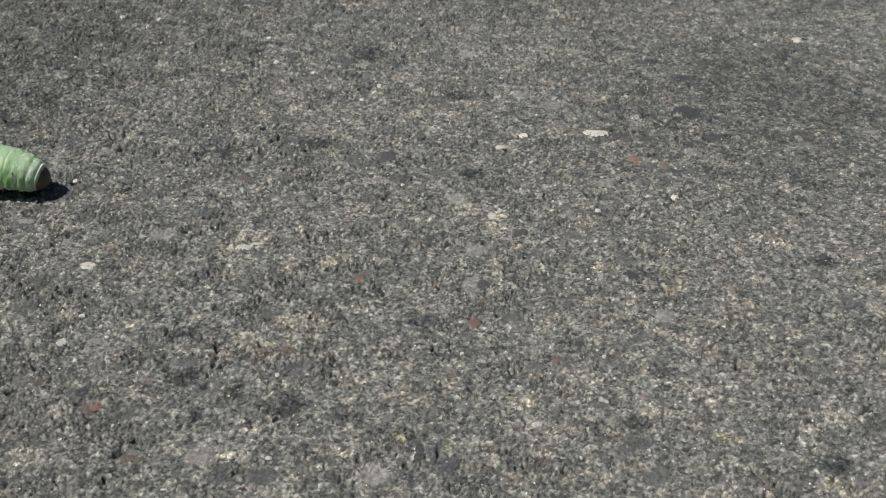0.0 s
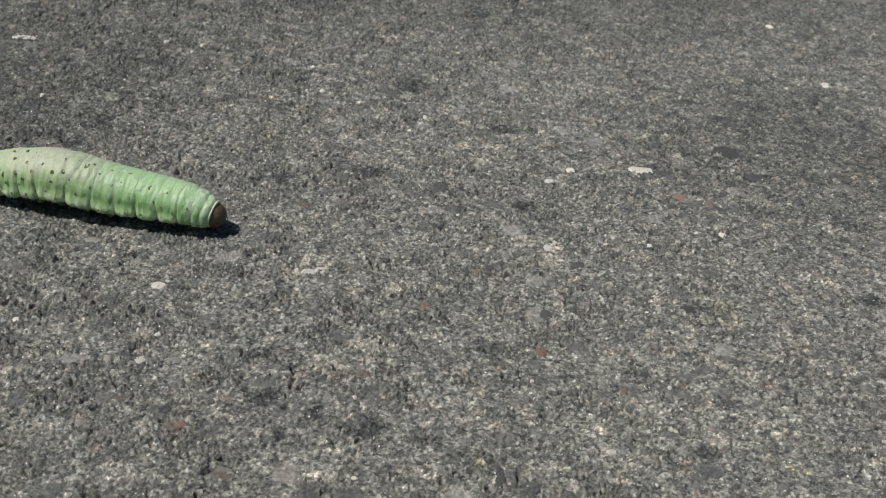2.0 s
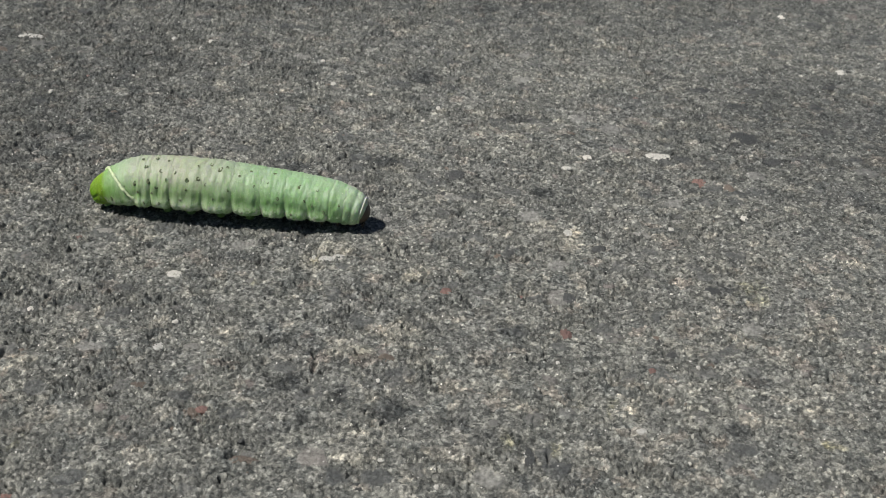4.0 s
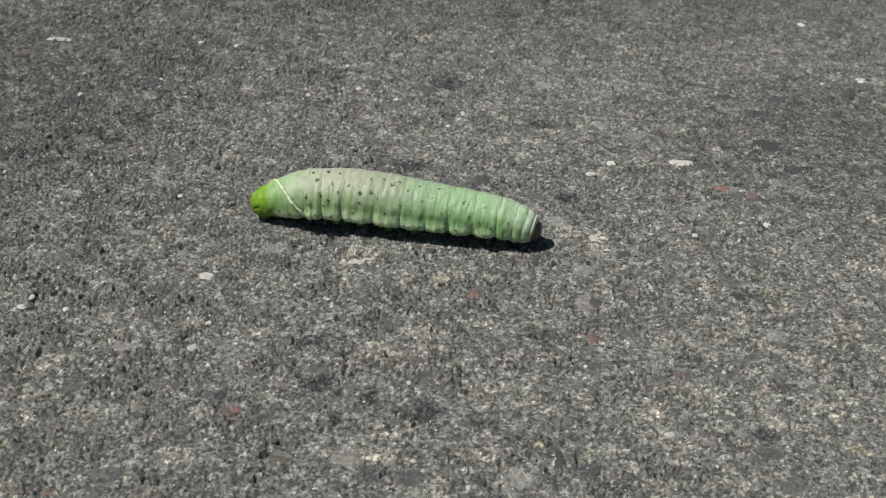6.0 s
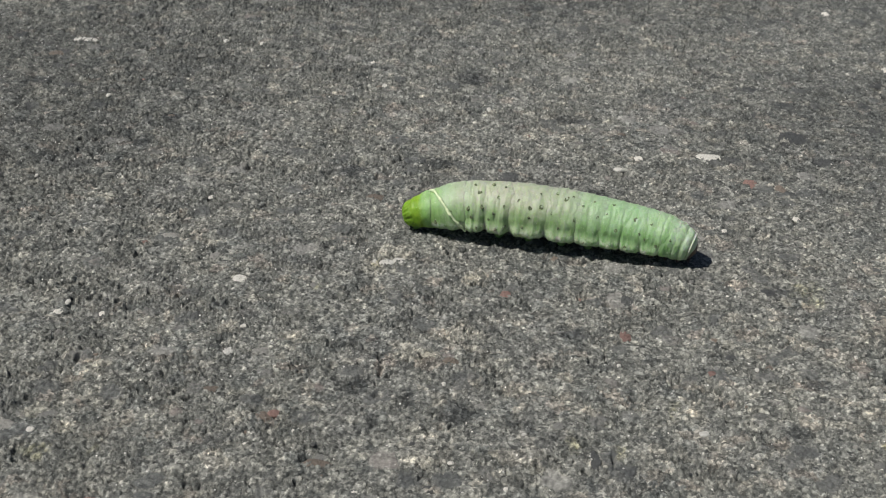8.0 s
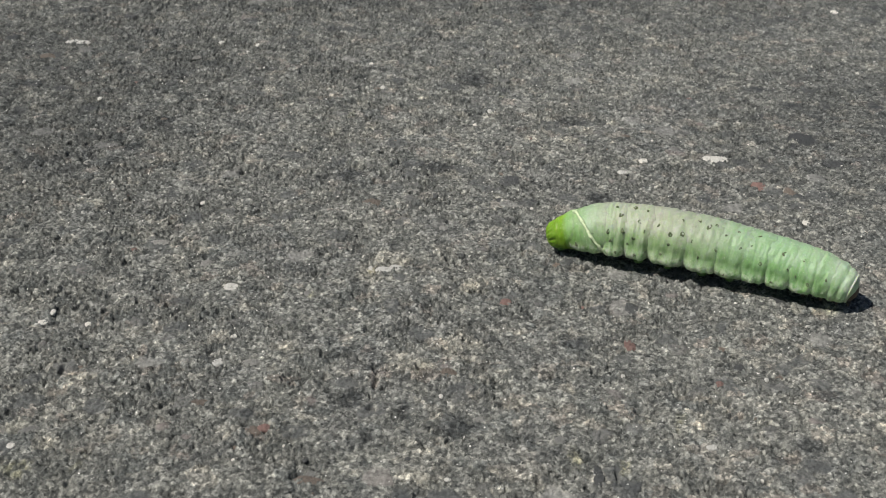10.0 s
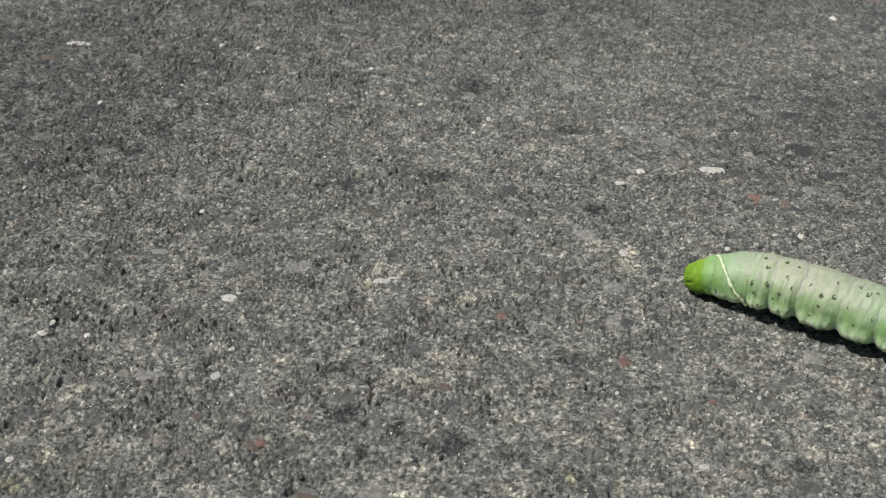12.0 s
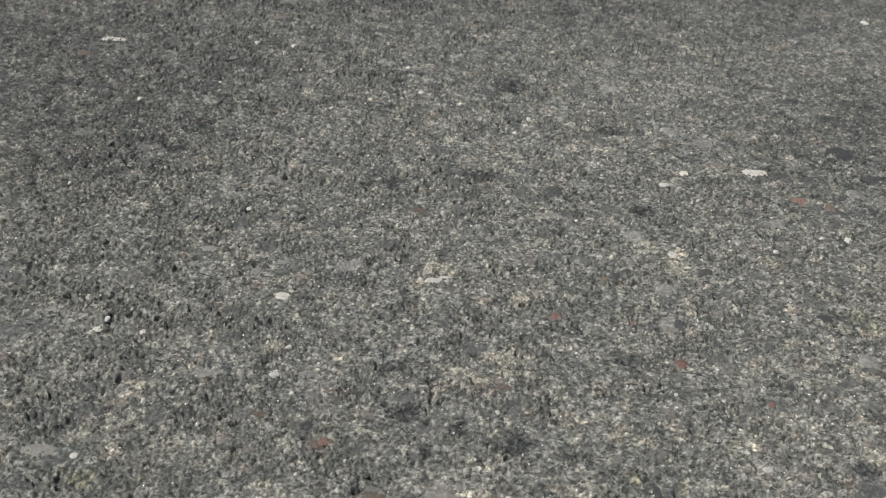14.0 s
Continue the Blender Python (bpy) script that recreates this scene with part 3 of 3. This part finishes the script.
# ring marks: segment, place along it from -0.5 to 0.5, degrees from the back towards its right, size
RINGS = [(2, 0.28, 30, 0.5), (2, 0.45, 62, 0.42), (2, -0.25, 66, 0.4), (2, 0.2, 105, 0.36), (3, -0.3, 6, 0.4), (3, 0.05, 40, 0.52),
         (3, -0.12, 74, 0.42), (3, 0.0, 104, 0.4), (4, -0.35, 42, 0.38), (4, 0.05, 55, 0.46), (4, 0.38, 50, 0.5), (4, 0.05, 74, 0.3),
         (5, -0.28, 12, 0.45), (5, 0.05, 24, 0.62), (5, 0.25, 16, 0.4), (6, 0.05, 18, 0.26), (6, 0.25, 52, 0.24), (7, 0.2, 72, 0.42),
         (7, -0.3, 40, 0.22), (8, 0.05, 38, 0.46), (8, 0.35, 70, 0.22), (9, -0.2, 40, 0.34), (9, 0.3, 92, 0.36), (9, -0.35, 80, 0.22),
         (10, 0.1, 66, 0.2), (1, -0.25, 98, 0.34), (6, -0.1, 108, 0.28), (8, -0.2, 104, 0.26)]
RINGS += [(2, 0.0, 10, 0.34), (2, -0.1, 85, 0.24), (3, 0.35, 58, 0.3), (3, -0.35, 88, 0.26), (3, 0.3, 12, 0.28), (4, -0.15, 96, 0.3), (4, 0.3, 22, 0.26),
          (5, -0.35, 60, 0.3), (5, 0.4, 66, 0.26), (5, -0.1, 88, 0.24), (6, -0.3, 34, 0.3), (1, 0.3, 72, 0.28), (3, 0.42, 100, 0.24), (7, -0.1, 14, 0.26)]


def build_caterpillar():
    cat = new("caterpillar")
    tagged(cat, "plump pale green caterpillar with brown head crawling over concrete", "caterpillar")
    words = {0: "bright yellow-green tail end", 11: "whitish collar behind the head"}
    segments = []
    for k in range(len(EDGES) - 1):
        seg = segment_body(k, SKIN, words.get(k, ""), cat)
        segments.append(seg)
        if k:
            granules(k, seg)
        if k > 1:
            bristles(k, seg)
        if k in (3, 4, 5, 6):
            for side in (-1, 1):
                stub("proleg", k, 0.2, side, 1.15, 0.15, SKIN_LEG, seg, "stubby green proleg")
        if k in (9, 10, 11):
            for side in (-1, 1):
                stub("leg", k, 0.4, side, 0.42, 0.2, CAPSULE, seg, "small brown jointed leg")
    for k, place, phi, size in RINGS:
        length = (EDGES[k + 1] - EDGES[k]) * LENGTH
        ring_mark(k, place * length, phi, size, segments[k])
        if phi > 45:
            ring_mark(k, place * length, -phi, size, segments[k])
    # the oblique cream line round the rear of the body
    length = (EDGES[2] - EDGES[1]) * LENGTH
    for side in (1, -1):
        pts = []
        for i in range(61):
            f = i / 60
            x, phi = length * (-0.5 + 1.12 * f ** 1.05), -28 + (side * 122 + 28) * f
            pts.append((skin_point(1, x, phi) + (0.2 + 0.2 * f ** 3) * skin_normal(1, x, phi)) * MM)
        bm = bmesh.new()
        tube(bm, pts, lambda f: (0.33 + 0.05 * math.sin(83 * f) + 0.06 * math.sin(29 * f + 1)) * MM, 8)
        part("oblique_line", bm, LINE, segments[1], "raised cream oblique line")
    # pale rim where the collar meets the head
    half = (EDGES[12] - EDGES[11]) * LENGTH / 2
    rim = [skin_point(11, half + 0.35, 360 * i / 40 - 180) * MM for i in range(41)]
    bm = bmesh.new()
    tube(bm, rim, lambda f: (0.28 + 0.03 * math.sin(17 * f)) * MM, 8)
    part("collar_rim", bm, RIM, segments[11], "whitish rim of the collar")
    # claspers under the tail
    for side in (-1, 1):
        stub("clasper", 0, 0.1, side, 1.3, 0.25, SKIN_LEG, segments[0], "green anal clasper")
    # head capsule: two lobes with a shallow seam
    rows = []
    for i in range(15):
        f = i / 14
        r = 3.05 * math.sqrt(max(0.004, 1 - (1.35 * f - 0.35) ** 2))
        row = []
        for j in range(28):
            a = 2 * math.pi * j / 28
            seam = 1 - 0.07 * math.exp(-((a - math.pi / 2) / 0.22) ** 2)
            row.append(Vector((-2.2 + 4.4 * f, r * math.cos(a), 1.02 * r * seam * math.sin(a))) * MM)
        rows.append(row)
    bm = bmesh.new()
    ring_surface(bm, rows)
    segments.append(part("head", bm, CAPSULE, cat, "dark brown head capsule"))
    for side in (-1, 1):
        bm = bmesh.new()
        tube(bm, [Vector((1.6, side * 0.9, -1.9)) * MM, Vector((2.2, side * 0.8, -2.4)) * MM, Vector((2.3, side * 0.5, -2.8)) * MM], lambda f: (0.32 - 0.2 * f) * MM, 6)
        part("mouthpart", bm, CAPSULE, segments[-1])
    return cat, segments


caterpillar, SEGMENTS = build_caterpillar()


# ---- stones set in the concrete ----
def stone_mesh(name, sides, seed, material):
    rnd = random.Random(seed)
    wob = [rnd.uniform(0.72, 1.14) for _ in range(sides)]
    wob = [0.6 * a + 0.4 * wob[i - 1] for i, a in enumerate(wob)]
    bm = bmesh.new()
    rows = []
    for f, h in ((1.0, -0.6), (1.05, 0.0), (0.9, 0.62), (0.5, 0.9)):
        rows.append([Vector((0.5 * f * wob[i] * rnd.uniform(0.96, 1.04) * math.cos(2 * math.pi * i / sides),
                             0.5 * f * wob[i] * rnd.uniform(0.96, 1.04) * math.sin(2 * math.pi * i / sides), h * rnd.uniform(0.75, 1.2))) for i in range(sides)])
    ring_surface(bm, rows)
    me = bpy.data.meshes.new(name)
    bm.to_mesh(me)
    bm.free()
    me.shade_smooth()
    me.materials.append(material)
    return me


STONES = {kind: [stone_mesh("stone", 11, 10 * n + i, m) for i in range(4)] for n, (kind, m) in enumerate(STONE.items())}


def set_stone(kind, x, y, w, d, proud, turn=0.0, pick=0, label=""):
    """One stone: place, width and depth in millimetres, with its crown so far over the concrete round it."""
    ob = new("stone", STONES[kind][pick % 4])
    ob.parent = ground
    if label:
        ob["label"] = label
    round_it, out = np.meshgrid(np.linspace(0, 6.28, 12), (0.1, 0.25, 0.4))
    base = float(np.percentile(relief((x + out * w * np.cos(round_it)) * MM, (y + out * d * np.sin(round_it)) * MM)[0], 70))
    top = base + proud * MM
    tall = (0.22 + 0.13 * min(w, d)) * MM
    ob.matrix_local = Matrix.LocRotScale((x * MM, y * MM, top - 0.9 * tall), Euler((0, 0, radians(turn))), (w * MM, d * MM, tall))


PALE = [(-119, 128.4, 7.8, 3.9), (-58.6, 17.2, 1.6, 1.9), (-100, 81.3, 1.1, 2.7), (-104.7, 24.6, 1, 1.8), (-20.2, 98.4, 1.5, 2.4), (-25.1, 118.2, 1.4, 2.6),
    (-74.1, 133.2, 1.6, 2.8), (-64.5, 126, 1.1, 2.3), (-62.3, 132.6, 1.4, 2.8), (52.1, 52.3, 2.8, 3.3), (71.6, 55.8, 7.1, 4.7), (45.9, 44.5, 3, 2.5),
    (11.4, 83.9, 1.3, 3), (133.6, 188.6, 3.2, 5.3), (-79.9, -37.8, 1, 2.3), (-81, -41.8, 2.5, 2), (-71.6, -41.8, 1.4, 1.8), (-42.7, -54.4, 2.4, 2.9),
    (-74.5, -84.3, 1.4, 2), (-10, -11.6, 3.6, 3), (-26.2, -80.7, 0.6, 0.9), (51.5, -76, 2.3, 1.9), (65.8, -52.2, 0.9, 1.3), (37.3, -53.2, 1, 1.1),
    (-45.1, -24.4, 3.2, 3.4), (-41, -45, 1.4, 1.2), (13.4, -95.8, 0.8, 1.4), (1.6, -63.3, 1.1, 1.6), (-12.8, -13.2, 3.5, 2.8), (-15.6, -12.9, 1.1, 2.8),
    (88.7, 19.7, 2, 2.8), (69, 10.7, 1.6, 1.9), (43.5, 5.9, 2.2, 3.6), (140.8, 131.7, 4, 4.7), (3.5, -88.9, 1.2, 1), (87.7, -45.7, 0.8, 1.3),
    (17.1, -78.5, 0.9, 0.8)]
RED = [(80.8, 40.2, 4, 5), (39.8, -41.2, 2.7, 4.3), (14.7, -25, 2.7, 3.4), (-30.4, -75.6, 2.6, 2.5), (-59, -102.5, 2.2, 2.5)]
BROWN = [(-44, -68, 4.8, 3.6, 20), (2.7, -54.5, 4.5, 3.2), (88, 36.9, 3.3, 4.9), (-17.5, 21.2, 5.3, 4.4), (-20.9, -90.5, 5.9, 3), (-124.5, 115.1, 6.1, 4),
    (-32.4, -76.2, 3.7, 2.9)]
DARK = [(98.1, 71.8, 13, 13.5), (16.7, 37.1, 6.8, 6.6), (41.5, -26.1, 3.3, 5.2), (103.5, 55.7, 6.4, 5.4), (107.4, 109.3, 6.1, 5.2), (44.8, 160.8, 6.3, 5.2),
    (30.1, -85.7, 2, 6.7, 0), (133.4, 116.4, 5.3, 4), (73.9, -19.8, 4.3, 3.4), (50.5, -2.3, 4, 3.5), (109.7, -58.2, 4.5, 3.2), (61, -48.3, 2.3, 2.6)]
GREY = [(-36, -53.7, 3.9, 3.3), (-80.9, -83.2, 8.1, 4.1), (-72.8, -79, 4.7, 2.3, 18), (-20.2, -88.7, 3, 2.1), (24, -75.1, 2.5, 2.8), (-64.6, -4.5, 5.1, 2.9),
    (-52.4, -13.5, 3.3, 3.4), (-48.9, -54.1, 1, 1.6), (-28.1, -25.7, 2, 2.7)]
STONE_WORDS = {"pale": "pale quartz stone worn flush with the concrete", "red": "small brick-red stone set in the concrete", "brown": "brown stone worn flat",
               "dark": "dark smooth pebble set in the concrete", "grey": "flat grey pebble"}
for kind, rows, proud in (("pale", PALE, 0.24), ("red", RED, 0.22), ("brown", BROWN, 0.2), ("dark", DARK, 0.26), ("grey", GREY, 0.2)):
    for i, (x, y, w, d, *turn) in enumerate(rows):
        set_stone(kind, x, y, w, d, proud, turn[0] if turn else 0.0, i, STONE_WORDS[kind])
chance = random.Random(21)
for i in range(185):
    y = chance.uniform(-105, 150)
    x = chance.uniform(-1, 1) * (84 + 0.32 * (y + 105))
    w = 0.8 + 2.4 * chance.random() ** 2.5
    kind = chance.choices(("pale", "grey", "dark", "brown", "red"), (16, 40, 30, 14, 3))[0]
    if kind == "pale":
        w = min(w, 1.3)
    set_stone(kind, x, y, w, w * chance.uniform(0.6, 1.0), chance.uniform(-0.02, 0.2), chance.uniform(0, 180), i)


# ---- what moves: the caterpillar crawls in pulses along a bent line ----
# seconds; tail tip, cream line, mid back, front third and collar along x; side offset, slant and bow of the body; head past the collar
CRAWL_START = [
    (0, -125.5, -117.9, -93.9, -82.6, -64.8, -0.5, 0.59, -0.17, 2.4),
    (0.5, -118.8, -111.3, -87.1, -75.8, -57.9, 1.4, 0.46, -0.05, 2.6),
    (1, -113.8, -106.1, -81.9, -70.5, -53.0, 3.1, -0.36, -0.40, 3.5),
    (1.5, -107.3, -99.4, -74.9, -64.2, -45.8, 1.5, -0.51, -0.52, 3.5),
    (2, -100.4, -92.7, -68.2, -56.1, -37.4, 0.4, -1.32, -0.03, 3),
    (2.5, -91.5, -83.5, -61.2, -49.6, -31.2, 0.5, 0.37, -0.21, 2.5),
    (3, -83.5, -78.5, -53.6, -41.9, -22.0, -0.4, -0.45, 0.03, 1.8),
    (3.5, -75.4, -70.8, -46.5, -33.5, -13.3, -0.6, -0.64, 0.12, 2.4),
    (4, -69.4, -63.9, -39.6, -24.6, -5.8, -1.3, -0.15, -0.01, 1.8),
]
CRAWL_MIDDLE = [
    (5, -55.4, -47.1, -22.3, -9.3, 10.0, -0.8, 0.08, 0.04, 1.8),
    (5.8, -42.4, -34.4, -9.3, 3.8, 24.9, -0.3, 0.14, 0.04, 1.8),
    (6.5, -31.5, -22.4, 3.0, 13.5, 36.2, -0.2, 0.16, 0.08, 1.8),
    (7, -22.3, -15.7, 10.8, 25.3, 42.6, 0.5, 0.33, 0.19, 1.8),
    (7.5, -18.5, -8.3, 21.0, 32.1, 50.0, 1.6, 0.51, -0.17, 1.8),
    (8.3, -5.5, 3.4, 32.8, 45.5, 61.5, 0.7, 0.52, 0.15, 1.6),
    (9.1, 7.1, 16.7, 46.1, 56.9, 73.9, 1.2, 0.49, 0.05, 1.6),
]
CRAWL_END = [
    (9.8, 18.2, 27.8, 57.9, 68.6, 83.6, 2.0, 0.34, -0.10, 1.4),
    (10, 24.8, 32.1, 59.5, 71.2, 89.1, 2.1, 0.75, 0.10, 1.4),
    (10.5, 28.9, 40.0, 68.5, 79.0, 91.3, 2.0, -0.06, -0.21, 3.5),
    (11, 38.3, 49.2, 76.8, 83.2, 103.1, 1.2, -0.16, -0.14, 1.8),
    (11.5, 49.3, 56.9, 82.2, 91.5, 111.8, 1.8, 0.09, -0.07, 1.8),
    (12, 56.0, 64.0, 91.5, 104.8, 125.7, -0.3, 0.20, 0.07, 1.8),
    (12.5, 63.4, 73.5, 102.4, 116.0, 137.3, -2.4, 0.55, 0.19, 1.8),
    (13, 75.1, 82.7, 112.2, 126.2, 147.9, -1.1, 0.99, 0.33, 1.8),
    (13.5, 83.1, 90.4, 120.8, 134.9, 157.0, -2.5, 1.35, 0.28, 1.8),
    (14, 91.2, 100.1, 131.3, 145.7, 168.1, -0.8, 0.92, -0.11, 1.8),
]
WAY_X = [-160, -130, -110, -95, -75, -60, -40, -20, 0, 20, 40, 55, 70, 80, 90, 105, 130, 160]
WAY_Y = [30.8, 19.0, 14.3, 12.0, 10.0, 9.0, 7.9, 6.6, 4.5, 1.2, -3.8, -9.1, -15.8, -21.1, -27.3, -38.0, -60.6, -96.3]
# the arched back: seconds, place along the body, height in millimetres
HUMP_T = [0, 1.5, 2, 2.5, 3, 3.5, 4, 6, 6.5, 7, 11, 11.5, 12, 14]
HUMP_U = [0.4, 0.4, 0.38, 0.35, 0.3, 0.28, 0.3, 0.35, 0.33, 0.3, 0.3, 0.26, 0.25, 0.25]
HUMP_H = [0.2, 0.3, 1.1, 0.3, 0.3, 1.4, 0.2, 0.3, 1.5, 0.2, 0.2, 1.3, 0.2, 0.0]
KNOTS = [0.0, 0.107, 0.499, 0.72, 0.975]


def way(x):
    return float(np.mean([np.interp(x + d, WAY_X, WAY_Y) for d in (-8, -4, 0, 4, 8)]))


def body_places(row):
    """World poses of all segments and of the head for one row of the crawl."""
    t, *xs, off, slant, bow, head = row
    mid = xs[2]

    def along(u):
        if u > KNOTS[-1]:
            return xs[-1] + (u - KNOTS[-1]) * LENGTH
        if u < 0:
            return xs[0] + u * LENGTH
        return float(np.interp(u, KNOTS, xs))

    def spot(u, more=0.0):
        x = along(u) + more
        d = (x - mid) / 10
        return Vector((x, way(x) + off + slant * d + bow * d * d, axis_height(u)))

    ends = [spot(u) for u in EDGES]
    spans = [(b - a) for a, b in zip(ends, ends[1:])]
    where_up, lift = np.interp(t, HUMP_T, HUMP_U), np.interp(t, HUMP_T, HUMP_H)
    rise = [lift * math.exp(-(((EDGES[k] + EDGES[k + 1]) / 2 - where_up) / 0.14) ** 2) for k in range(len(spans))]
    out = []
    for k, d in enumerate(spans):
        run = d.normalized()
        climb = run.z + 0.5 * (rise[min(k + 1, len(rise) - 1)] - rise[max(k - 1, 0)]) / max(1.0, d.length)
        where = (ends[k] + ends[k + 1]) / 2 + Vector((0, 0, rise[k]))
        out.append((where, math.atan2(run.y, run.x), -math.asin(max(-0.5, min(0.5, climb)))))
    tip, back = spot(0.975, head - 2.0), spot(0.95)
    run = (tip - back).normalized()
    out.append((tip + Vector((0, 0, -0.45)), math.atan2(run.y, run.x), 0.5))
    return [Matrix.LocRotScale(p * MM, Euler((0, pitch, yaw)), None) for p, yaw, pitch in out]


def motions():
    crawl = CRAWL_START + CRAWL_MIDDLE + CRAWL_END
    roots, limbs = [], [[] for _ in SEGMENTS]
    for row in crawl:
        t, mid, off = row[0], row[3], row[6]
        heading = math.atan2(way(mid + 12) - way(mid - 12), 24)
        root = Matrix.LocRotScale(Vector((mid, way(mid) + off, 0)) * MM, Euler((0, 0, heading)), None)
        roots.append((t, root))
        for rows, m in zip(limbs, body_places(row)):
            rows.append((t, root.inverted() @ m))
    walk(caterpillar, roots)
    for seg, rows in zip(SEGMENTS, limbs):
        walk(seg, rows)


motions()
